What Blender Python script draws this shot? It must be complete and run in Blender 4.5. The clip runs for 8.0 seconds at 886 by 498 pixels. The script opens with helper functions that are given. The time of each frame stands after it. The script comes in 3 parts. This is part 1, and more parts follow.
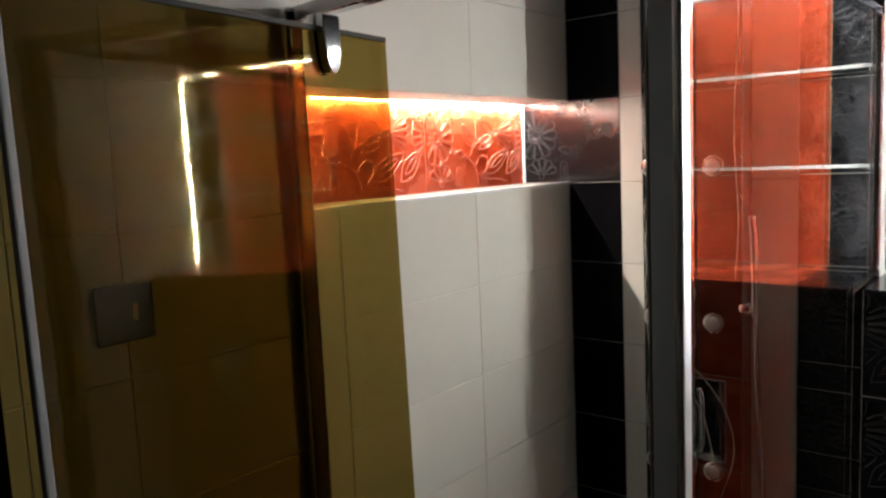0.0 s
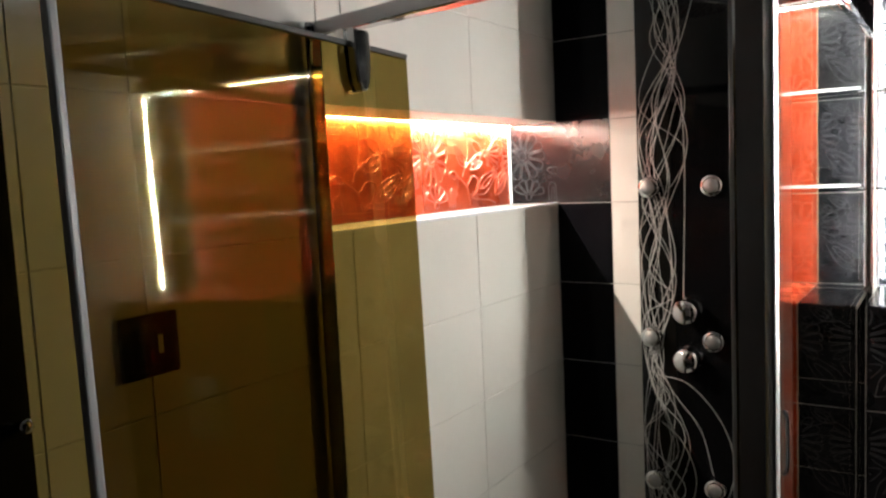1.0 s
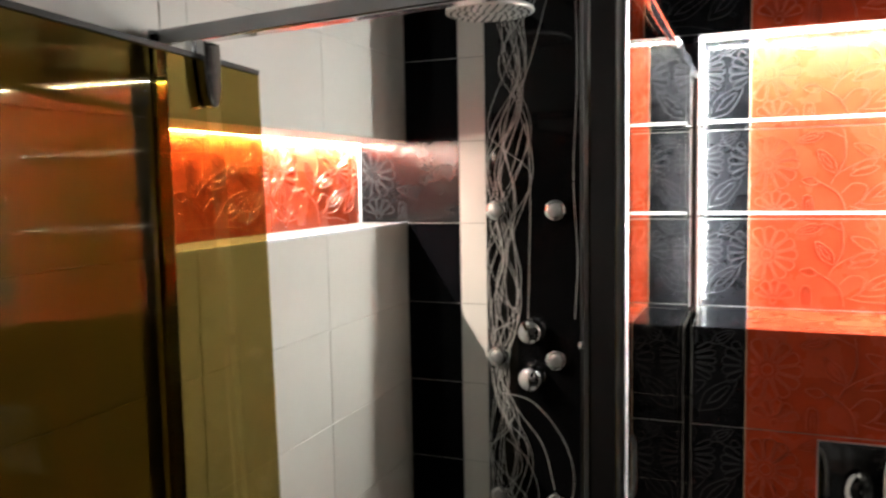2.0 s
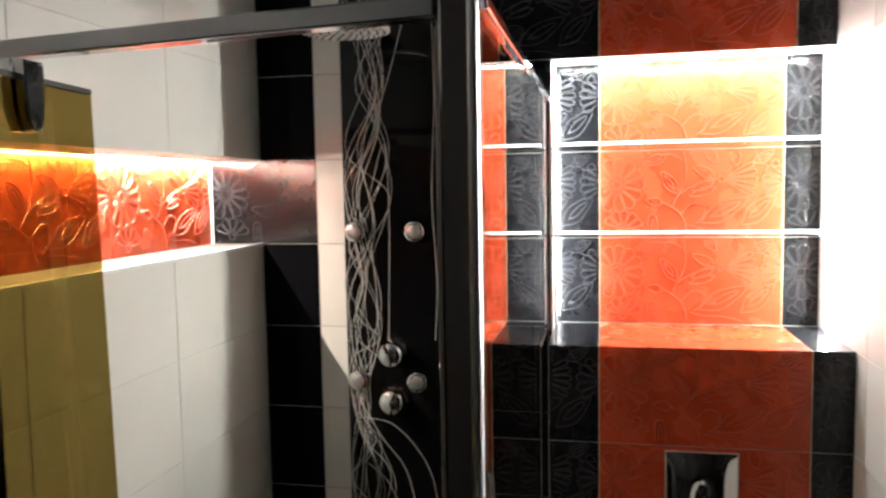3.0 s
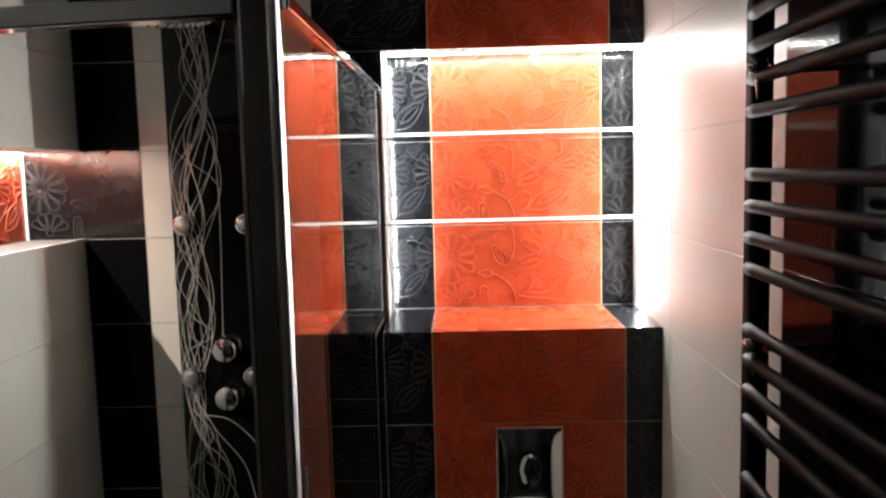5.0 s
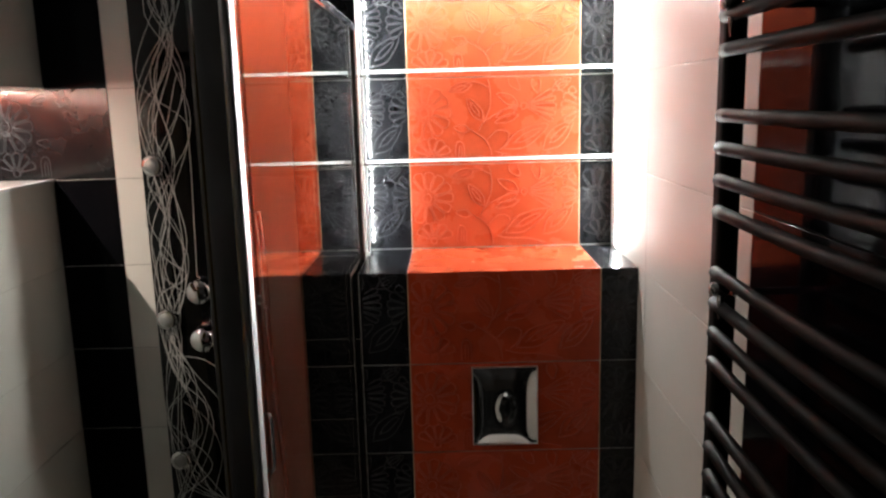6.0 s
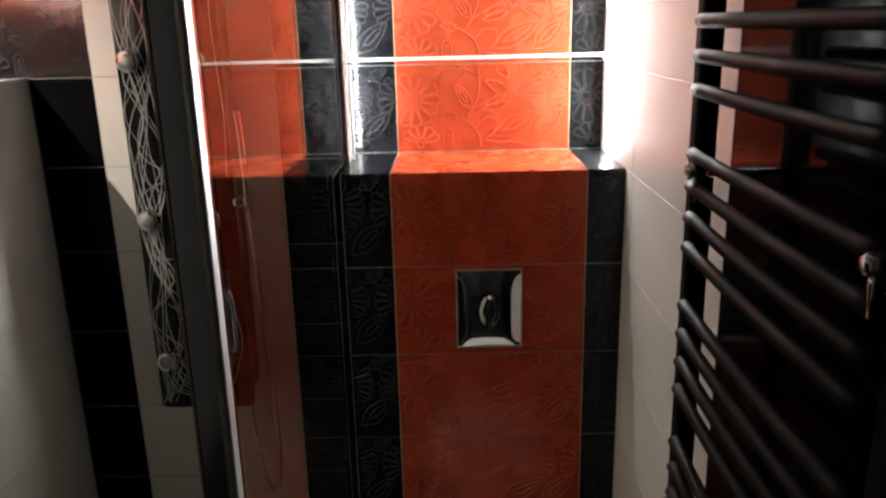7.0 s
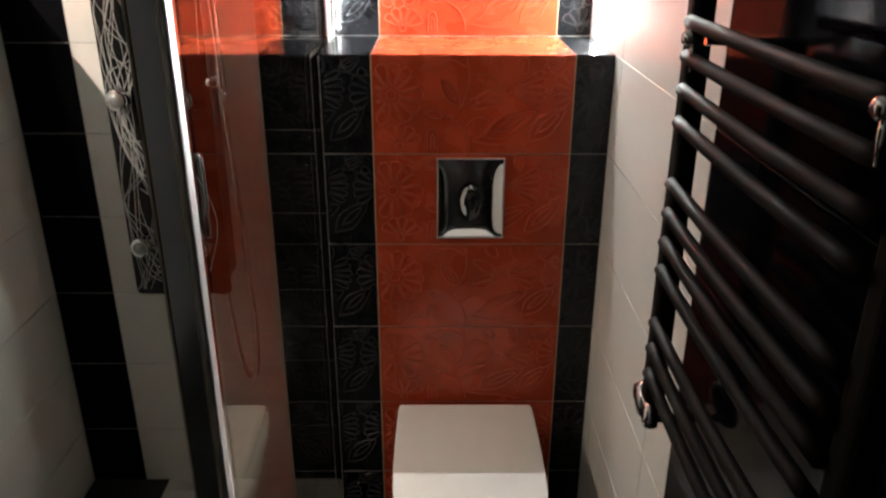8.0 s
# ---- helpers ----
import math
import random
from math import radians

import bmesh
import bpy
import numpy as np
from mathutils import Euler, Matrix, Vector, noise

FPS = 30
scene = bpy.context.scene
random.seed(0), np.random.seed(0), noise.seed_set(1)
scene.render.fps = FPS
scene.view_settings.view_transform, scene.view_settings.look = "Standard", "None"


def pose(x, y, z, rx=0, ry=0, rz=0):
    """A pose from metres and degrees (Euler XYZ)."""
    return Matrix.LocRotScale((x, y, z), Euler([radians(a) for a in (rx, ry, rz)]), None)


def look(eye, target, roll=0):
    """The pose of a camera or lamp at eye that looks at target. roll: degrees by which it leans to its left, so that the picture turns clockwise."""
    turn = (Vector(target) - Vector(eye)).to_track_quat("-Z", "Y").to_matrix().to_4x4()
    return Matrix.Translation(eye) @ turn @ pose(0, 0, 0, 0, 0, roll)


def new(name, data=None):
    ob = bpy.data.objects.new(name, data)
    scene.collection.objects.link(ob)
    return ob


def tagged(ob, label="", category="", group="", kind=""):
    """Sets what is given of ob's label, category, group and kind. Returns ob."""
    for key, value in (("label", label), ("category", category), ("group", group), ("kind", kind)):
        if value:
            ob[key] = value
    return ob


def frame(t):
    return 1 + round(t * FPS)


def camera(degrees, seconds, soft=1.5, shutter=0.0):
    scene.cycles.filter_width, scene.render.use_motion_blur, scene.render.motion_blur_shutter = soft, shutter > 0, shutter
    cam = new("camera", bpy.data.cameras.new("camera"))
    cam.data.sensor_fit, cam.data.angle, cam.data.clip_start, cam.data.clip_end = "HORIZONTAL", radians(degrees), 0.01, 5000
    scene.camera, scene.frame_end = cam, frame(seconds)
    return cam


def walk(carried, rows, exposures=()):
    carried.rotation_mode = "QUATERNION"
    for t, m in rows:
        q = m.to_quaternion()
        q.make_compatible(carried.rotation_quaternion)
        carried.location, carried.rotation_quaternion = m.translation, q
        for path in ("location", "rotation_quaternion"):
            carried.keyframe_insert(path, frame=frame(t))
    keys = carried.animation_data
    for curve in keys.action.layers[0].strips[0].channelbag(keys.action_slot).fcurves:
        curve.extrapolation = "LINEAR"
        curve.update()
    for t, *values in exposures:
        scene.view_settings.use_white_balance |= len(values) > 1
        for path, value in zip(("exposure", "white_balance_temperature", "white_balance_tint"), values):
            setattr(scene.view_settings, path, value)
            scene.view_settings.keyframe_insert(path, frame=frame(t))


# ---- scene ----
cam = camera(59.3, 8.0, 2.3, 0.4)
PATH = [
    (0, (0.167, 0.123, 1.617), (-1.078, 1.670, 1.382), -2.6),
    (0.5, (0.077, 0.083, 1.609), (-1.064, 1.716, 1.436), -4.2),
    (1, (0.002, 0.057, 1.621), (-1.094, 1.719, 1.434), -2.7),
    (1.5, (-0.027, 0.052, 1.628), (-0.958, 1.813, 1.440), -1.4),
    (3, (-0.023, 0.101, 1.675), (-0.428, 2.053, 1.516), -1.0),
    (3.5, (-0.012, 0.098, 1.680), (-0.280, 2.073, 1.505), -1.0),
    (4, (0.015, 0.096, 1.684), (-0.164, 2.080, 1.501), -1.5),
    (4.5, (0.025, 0.082, 1.687), (-0.071, 2.071, 1.506), -1.5),
    (6, (0.065, 0.107, 1.698), (0.049, 2.072, 1.327), -1.5),
    (6.5, (0.084, 0.108, 1.656), (0.054, 2.053, 1.190), -1.4),
    (7, (0.111, 0.124, 1.633), (0.080, 2.046, 1.079), -1.4),
    (7.5, (0.115, 0.143, 1.603), (0.091, 2.025, 0.928), -1.1),
    (8, (0.109, 0.144, 1.575), (0.127, 1.989, 0.802), 0.2),
]
EXPOSURES = [(0.0, -0.1), (0.5, 0.27), (1.0, 0.38), (3.0, 0.45), (3.5, 0.15), (4.5, -0.18), (5.8, -0.4), (6.5, -0.4), (7.0, -0.2), (7.5, 0.4), (8.0, 0.5)]
walk(cam, [(t, look(eye, target, roll)) for t, eye, target, roll in PATH], EXPOSURES)

# ---- light ----
world = bpy.data.worlds.new("world")
scene.world = world
world.use_nodes = True
world.node_tree.nodes["Background"].inputs[0].default_value = (0.9, 0.92, 1.0, 1)
world.node_tree.nodes["Background"].inputs[1].default_value = 0.004
LED_RIGHT, LED_LEFT, LED_TOP, LED_SHOWER = 3400.0, 850.0, 1900.0, 2200.0


# ---- materials ----
def material(name):
    m = bpy.data.materials.new(name)
    m.use_nodes = True
    nt = m.node_tree
    return m, nt, nt.nodes["Principled BSDF"]


def surface(name, color, rough, metal=0.0, spread=0.12, scale=9.0, bump=0.0, bump_scale=60.0, coat=0.0, wear=0.1, spec=0.5):
    """A surface with mottling at two scales, piece-by-piece variation, uneven gloss and fine relief."""
    m, nt, b = material(name)
    N, L = nt.nodes, nt.links
    tc = N.new("ShaderNodeTexCoord")
    info = N.new("ShaderNodeObjectInfo")
    shift = N.new("ShaderNodeVectorMath")
    shift.operation = "MULTIPLY_ADD"
    L.new(info.outputs["Random"], shift.inputs[0])
    shift.inputs[1].default_value = (7.0, 3.0, 5.0)
    L.new(tc.outputs["Object"], shift.inputs[2])
    big, small = N.new("ShaderNodeTexNoise"), N.new("ShaderNodeTexNoise")
    for n, s, d in ((big, scale, 4), (small, scale * 9, 3)):
        n.inputs["Scale"].default_value, n.inputs["Detail"].default_value = s, d
        L.new(shift.outputs[0], n.inputs["Vector"])
    add = N.new("ShaderNodeMath")
    add.operation = "MULTIPLY_ADD"
    L.new(small.outputs["Fac"], add.inputs[0])
    add.inputs[1].default_value = 0.35
    L.new(big.outputs["Fac"], add.inputs[2])
    ramp = N.new("ShaderNodeMapRange")
    ramp.inputs["From Min"].default_value, ramp.inputs["From Max"].default_value = 0.4, 0.95
    ramp.inputs["To Min"].default_value, ramp.inputs["To Max"].default_value = 1 - spread, 1 + spread
    L.new(add.outputs[0], ramp.inputs["Value"])
    rnd = N.new("ShaderNodeMapRange")
    rnd.inputs["To Min"].default_value, rnd.inputs["To Max"].default_value = 1 - spread * 0.3, 1 + spread * 0.3
    L.new(info.outputs["Random"], rnd.inputs["Value"])
    both = N.new("ShaderNodeMath")
    both.operation = "MULTIPLY"
    L.new(ramp.outputs[0], both.inputs[0])
    L.new(rnd.outputs[0], both.inputs[1])
    tint = N.new("ShaderNodeVectorMath")
    tint.operation = "SCALE"
    tint.inputs[0].default_value = color
    L.new(both.outputs[0], tint.inputs["Scale"])
    L.new(tint.outputs[0], b.inputs["Base Color"])
    gloss = N.new("ShaderNodeMapRange")
    gloss.inputs["From Min"].default_value, gloss.inputs["From Max"].default_value = 0.3, 0.7
    gloss.inputs["To Min"].default_value, gloss.inputs["To Max"].default_value = rough * (1 - wear), rough * (1 + wear)
    L.new(big.outputs["Fac"], gloss.inputs["Value"])
    L.new(gloss.outputs[0], b.inputs["Roughness"])
    b.inputs["Metallic"].default_value = metal
    b.inputs["Coat Weight"].default_value = coat
    b.inputs["Coat Roughness"].default_value = 0.06
    b.inputs["Specular IOR Level"].default_value = spec
    if bump:
        fine = N.new("ShaderNodeTexNoise")
        fine.inputs["Scale"].default_value, fine.inputs["Detail"].default_value = bump_scale, 5
        L.new(shift.outputs[0], fine.inputs["Vector"])
        bp = N.new("ShaderNodeBump")
        bp.inputs["Strength"].default_value, bp.inputs["Distance"].default_value = bump, 0.002
        L.new(fine.outputs["Fac"], bp.inputs["Height"])
        L.new(bp.outputs[0], b.inputs["Normal"])
    return m


def glowing(name, color, strength):
    m, nt, b = material(name)
    b.inputs["Base Color"].default_value = (0.8, 0.8, 0.8, 1)
    b.inputs["Emission Color"].default_value = (*color, 1)
    b.inputs["Emission Strength"].default_value = strength
    return m


def tinted_glass(name, through_color, gloss_color=(1, 1, 1), base=0.04):
    """Flat glass: light passes straight through each face with a tint, and the sheen grows towards grazing angles."""
    m, nt, b = material(name)
    N, L = nt.nodes, nt.links
    clear = N.new("ShaderNodeBsdfTransparent")
    clear.inputs["Color"].default_value = (*through_color, 1)
    sheen = N.new("ShaderNodeBsdfGlossy")
    sheen.inputs["Color"].default_value = (*gloss_color, 1)
    sheen.inputs["Roughness"].default_value = 0.012
    facing = N.new("ShaderNodeLayerWeight")
    power = N.new("ShaderNodeMath")
    power.operation = "POWER"
    L.new(facing.outputs["Facing"], power.inputs[0])
    power.inputs[1].default_value = 5.0
    schlick = N.new("ShaderNodeMapRange")
    schlick.inputs["To Min"].default_value, schlick.inputs["To Max"].default_value = base, 1.0
    L.new(power.outputs[0], schlick.inputs["Value"])
    mix = N.new("ShaderNodeMixShader")
    L.new(schlick.outputs[0], mix.inputs[0])
    L.new(clear.outputs[0], mix.inputs[1])
    L.new(sheen.outputs[0], mix.inputs[2])
    L.new(mix.outputs[0], N["Material Output"].inputs["Surface"])
    return m


def frosted(name, color):
    """A ground glass edge: light from behind comes through softly."""
    m, nt, b = material(name)
    N, L = nt.nodes, nt.links
    t = N.new("ShaderNodeBsdfTranslucent")
    t.inputs["Color"].default_value = (*color, 1)
    mix = N.new("ShaderNodeMixShader")
    mix.inputs[0].default_value = 0.75
    b.inputs["Base Color"].default_value = (*color, 1)
    b.inputs["Roughness"].default_value = 0.3
    L.new(b.outputs[0], mix.inputs[1])
    L.new(t.outputs[0], mix.inputs[2])
    L.new(mix.outputs[0], N["Material Output"].inputs["Surface"])
    return m


M_ORANGE = surface("orange_glaze", (0.40, 0.055, 0.020), 0.27, spread=0.18, scale=11, bump=0.12, bump_scale=45, coat=0.08, spec=0.4)
# ridges share the tile's glaze; the lighter orange paints in their highlights
M_ORANGE_GLINT = surface("orange_relief_painted_glint", (0.45, 0.070, 0.030), 0.34, spread=0.1, scale=20, coat=0.1)
M_BLACK = surface("black_glaze", (0.003, 0.003, 0.004), 0.1, spread=0.3, scale=8, bump=0.06, bump_scale=30, spec=0.03)
M_BLACK_DECOR = surface("black_decor_glaze", (0.008, 0.0082, 0.0098), 0.17, spread=0.4, scale=14, bump=0.1, bump_scale=50, spec=0.32)
# lighter than the black glaze, to paint in the glints along the ridges
M_BLACK_GLINT = surface("black_relief_painted_glint", (0.034, 0.034, 0.038), 0.17, spread=0.2, scale=20)
M_WHITE = surface("cream_white_glaze", (0.70, 0.685, 0.65), 0.34, spread=0.03, scale=5, bump=0.025, bump_scale=40, wear=0.04)
M_GROUT_W = surface("light_grout", (0.63, 0.615, 0.58), 0.8, spread=0.15, scale=40, bump=0.3, bump_scale=200)
M_GROUT_D = surface("grey_grout", (0.36, 0.35, 0.335), 0.8, spread=0.2, scale=40, bump=0.3, bump_scale=200)
M_GROUT_B = surface("black_grout", (0.012, 0.012, 0.012), 0.8, spread=0.2, scale=40, bump=0.3, bump_scale=200)
M_TRIMLINE = surface("pale_joint_trim", (0.46, 0.32, 0.22), 0.45, spread=0.15, scale=30)
# grey picked only to weaken the light bounced off the unseen ceiling
M_PAINT = surface("dimmed_ceiling_paint", (0.22, 0.215, 0.21), 0.7, spread=0.04, scale=4, bump=0.15, bump_scale=150)
M_BROWN = surface("dark_brown_paint", (0.05, 0.038, 0.03), 0.5, spread=0.15, scale=5, bump=0.1, bump_scale=80)
M_CHROME = surface("polished_chrome", (0.78, 0.79, 0.80), 0.07, metal=1.0, spread=0.03, scale=6, wear=0.4)
M_PROFILE = surface("dark_chrome_profile", (0.48, 0.48, 0.50), 0.12, metal=1.0, spread=0.1, scale=7, wear=0.3)
M_SATIN = surface("satin_aluminium", (0.90, 0.92, 0.96), 0.42, metal=1.0, spread=0.03, scale=10)
M_EDGE = surface("bright_edge_strip", (0.95, 0.96, 0.99), 0.5, metal=1.0, spread=0.03, scale=10)
M_SEAL = surface("pale_plastic_seal", (0.72, 0.74, 0.78), 0.35, spread=0.05, scale=10)
M_GREYSEAL = surface("grey_plastic_seal", (0.34, 0.35, 0.37), 0.35, spread=0.08, scale=10)
M_CERAMIC = surface("white_ceramic", (0.80, 0.79, 0.77), 0.12, spread=0.02, scale=3, coat=0.5)
M_LID = surface("white_thermoset", (0.74, 0.72, 0.69), 0.3, spread=0.03, scale=4)
M_RAD = surface("dark_brown_enamel", (0.010, 0.008, 0.007), 0.6, spread=0.25, scale=20, bump=0.1, bump_scale=120, spec=0.08)
M_PANEL = surface("black_panel_glass", (0.004, 0.004, 0.0045), 0.05, spread=0.2, scale=5, spec=0.28)
M_INK = surface("grey_printed_line", (0.44, 0.44, 0.43), 0.4, spread=0.15, scale=30)
M_DARK = surface("black_rubber", (0.02, 0.02, 0.02), 0.6, spread=0.2, scale=20)
M_LACQUER = surface("black_lacquer", (0.010, 0.009, 0.009), 0.12, spread=0.3, scale=4)
M_NOZZLE = surface("frosted_jet_face", (0.33, 0.33, 0.33), 0.35, metal=0.6, spread=0.15, scale=40)
M_ROSE = surface("satin_grey_rose", (0.50, 0.49, 0.47), 0.32, metal=0.3, spread=0.12, scale=40)
M_SHELF = tinted_glass("clear_shelf_glass", (0.96, 0.98, 0.97))
M_SHELF_EDGE = frosted("ground_glass_edge", (0.93, 0.96, 0.97))
M_GLASS = tinted_glass("bronze_glass", (0.53, 0.455, 0.24), (0.92, 0.86, 0.68), 0.032)
M_CLEAR = tinted_glass("clear_side_glass", (0.95, 0.935, 0.91), (0.86, 0.84, 0.80), 0.022)
M_LED = glowing("cool_led_side_wall", (0.95, 1.0, 0.975), LED_RIGHT)
M_LED_LEFT = glowing("cool_led_recess_end", (0.97, 1.0, 1.0), LED_LEFT)
M_LED_TOP = glowing("led_soffit", (0.96, 1.0, 0.96), LED_TOP)
M_LED_WARM = glowing("warm_led", (1.0, 0.88, 0.74), LED_SHOWER)
M_FLOOR = surface("dark_floor_tile", (0.03, 0.028, 0.027), 0.25, spread=0.3, scale=6, bump=0.1)
M_SILL = surface("grey_sill_tile", (0.15, 0.147, 0.145), 0.4, spread=0.2, scale=14, bump=0.08)
M_TRAY = surface("pale_floor_tile", (0.55, 0.54, 0.51), 0.35, spread=0.08, scale=8, bump=0.1)


# ---- mesh helpers ----
def mesh_object(name, bm, mats, parent=None, label="", smooth=False):
    bmesh.ops.recalc_face_normals(bm, faces=bm.faces)
    me = bpy.data.meshes.new(name)
    bm.to_mesh(me)
    bm.free()
    for m in mats if isinstance(mats, (list, tuple)) else [mats]:
        me.materials.append(m)
    if smooth:
        for p in me.polygons:
            p.use_smooth = True
    ob = new(name, me)
    if parent:
        ob.parent = parent
    if label:
        tagged(ob, label)
    return ob


def part(name, bm, mat, parent, label="", smooth=False):
    return mesh_object(name, bm, mat, parent, label, smooth)


def thing(name, label, category, group="", kind="", at=(0, 0, 0)):
    ob = new(name)
    ob.matrix_basis = pose(*at)
    ob.empty_display_size = 0.05
    return tagged(ob, label, category, group, kind)


def box(x0, x1, y0, y1, z0, z1, bevel=0.0, bm=None, seg=2):
    own = bmesh.new()
    bmesh.ops.create_cube(own, size=1)
    for v in own.verts:
        v.co = ((x0 + x1) / 2 + v.co.x * (x1 - x0), (y0 + y1) / 2 + v.co.y * (y1 - y0), (z0 + z1) / 2 + v.co.z * (z1 - z0))
    if bevel:
        bmesh.ops.bevel(own, geom=own.edges[:], offset=bevel, segments=seg, affect="EDGES", profile=0.5)
    if bm is None:
        return own
    return merge(bm, own)


def merge(bm, own):
    me = bpy.data.meshes.new("tmp")
    own.to_mesh(me)
    own.free()
    bm.from_mesh(me)
    bpy.data.meshes.remove(me)
    return bm


def turned(profile, m=Matrix(), n=24, bm=None):
    """A lathe round z: profile of (radius, height), moved by m."""
    bm = bm or bmesh.new()
    rings = []
    for r, h in profile:
        if r < 1e-6:
            rings.append([bm.verts.new(m @ Vector((0, 0, h)))])
        else:
            rings.append([bm.verts.new(m @ Vector((r * math.cos(2 * math.pi * i / n), r * math.sin(2 * math.pi * i / n), h))) for i in range(n)])
    for a, b in zip(rings, rings[1:]):
        for i in range(n):
            j = (i + 1) % n
            q = [a[i % len(a)], a[j % len(a)], b[j % len(b)], b[i % len(b)]]
            q = list(dict.fromkeys(q))
            if len(q) > 2:
                bm.faces.new(q)
    for r in (rings[0], rings[-1]):
        if len(r) > 1:
            bm.faces.new(r)
    return bm


def tube(points, radius, n=10, bm=None, caps=True):
    bm = bm or bmesh.new()
    pts = [Vector(p) for p in points]
    rings, up = [], None
    for i, p in enumerate(pts):
        d = (pts[min(i + 1, len(pts) - 1)] - pts[max(i - 1, 0)]).normalized()
        if up is None:
            up = d.orthogonal().normalized()
        up = (up - d * up.dot(d)).normalized()
        side = d.cross(up)
        rings.append([bm.verts.new(p + radius * (math.cos(2 * math.pi * k / n) * up + math.sin(2 * math.pi * k / n) * side)) for k in range(n)])
    for a, b in zip(rings, rings[1:]):
        for k in range(n):
            bm.faces.new((a[k], a[(k + 1) % n], b[(k + 1) % n], b[k]))
    if caps:
        bm.faces.new(rings[0])
        bm.faces.new(rings[-1])
    return bm


def glide(points, n=8):
    """A smooth line through the points (Catmull-Rom)."""
    p = [Vector(q) for q in points]
    p = [2 * p[0] - p[1]] + p + [2 * p[-1] - p[-2]]
    out = []
    for i in range(1, len(p) - 2):
        a, b, c, d = p[i - 1:i + 3]
        for k in range(n):
            t = k / n
            out.append(0.5 * (2 * b + (c - a) * t + (2 * a - 5 * b + 4 * c - d) * t * t + (3 * b - a - 3 * c + d) * t ** 3))
    return out + [p[-2]]


def slab_outline(outline, z0, z1, round_edge=0.0, m=Matrix(), bm=None):
    """A flat slab from an outline of (x, y), with a softened upper rim."""
    bm = bm or bmesh.new()
    c = sum((Vector((*o, 0)) for o in outline), Vector()) / len(outline)
    levels = [(1.0, z0), (1.0, z1 - round_edge)]
    if round_edge:
        for a in (30, 60, 90):
            levels.append((1 - round_edge * (1 - math.cos(radians(a))), z1 - round_edge + round_edge * math.sin(radians(a))))
    size = max((Vector((*o, 0)) - c).length for o in outline)
    rings = []
    for i, (s, z) in enumerate(levels):
        k = 1 - (1 - s) / size if i > 1 else 1.0
        rings.append([bm.verts.new(m @ Vector((c.x + (x - c.x) * k, c.y + (y - c.y) * k, z))) for x, y in outline])
    n = len(outline)
    for a, b in zip(rings, rings[1:]):
        for i in range(n):
            bm.faces.new((a[i], a[(i + 1) % n], b[(i + 1) % n], b[i]))
    bm.faces.new(rings[0])
    bm.faces.new(rings[-1])
    return bm


# ---- plan ----
LX, RX, BACK, NICHE, FRONT = -0.929, 0.503, 2.066, 2.180, 1.873   # left wall, right wall, rear wall, recess, boxed-in cistern
LEDGE, SOFFIT, TOP, NEAR = 1.31, 1.984, 2.55, -1.35
GX, NL = -0.160, -0.150             # glass side panel, left end of the recess
OL, OR = -0.034, 0.416              # the orange column
NB0, NB1, NB_Y, NB_X = 1.529, 1.757, 1.10, -1.078   # shower recess
TW, TH, GAP, THICK = 0.45, 0.2225, 0.0022, 0.0016


# ---- floral relief of the decor tiles ----
def flower(cx, cy, r0, r1, n, a0=0.0, a1=360.0, wide=0.5):
    lines = []
    for i in range(n):
        a = radians(a0 + (a1 - a0) * i / n)
        half = math.pi * (a1 - a0) / 360 / n * wide * 2
        pts = []
        for r, w in ((r0, 0.3), (r0 + 0.55 * (r1 - r0), 0.8), (r1 * 0.93, 0.75), (r1, 0.0), (r1 * 0.93, -0.75), (r0 + 0.55 * (r1 - r0), -0.8), (r0, -0.3)):
            pts.append((cx + r * math.cos(a + half * w), cy + r * math.sin(a + half * w)))
        lines.append(pts)
    ring = [(cx + 0.7 * r0 * math.cos(radians(k)), cy + 0.7 * r0 * math.sin(radians(k))) for k in range(0, 361, 40)]
    return lines + [ring]


def leaf(x0, y0, x1, y1, w, vein=True):
    a, b = Vector((x0, y0)), Vector((x1, y1))
    d, s = b - a, Vector((-(b - a).y, (b - a).x)).normalized() * w
    lines = [[a, a + 0.35 * d + s, a + 0.75 * d + 0.7 * s, b, a + 0.75 * d - 0.7 * s, a + 0.35 * d - s, a]]
    if vein:
        lines.append([a + 0.2 * d, a + 0.45 * d + 0.35 * s, a + 0.75 * d + 0.2 * s, a + 0.8 * d - 0.15 * s, a + 0.45 * d - 0.35 * s, a + 0.25 * d])
    return lines


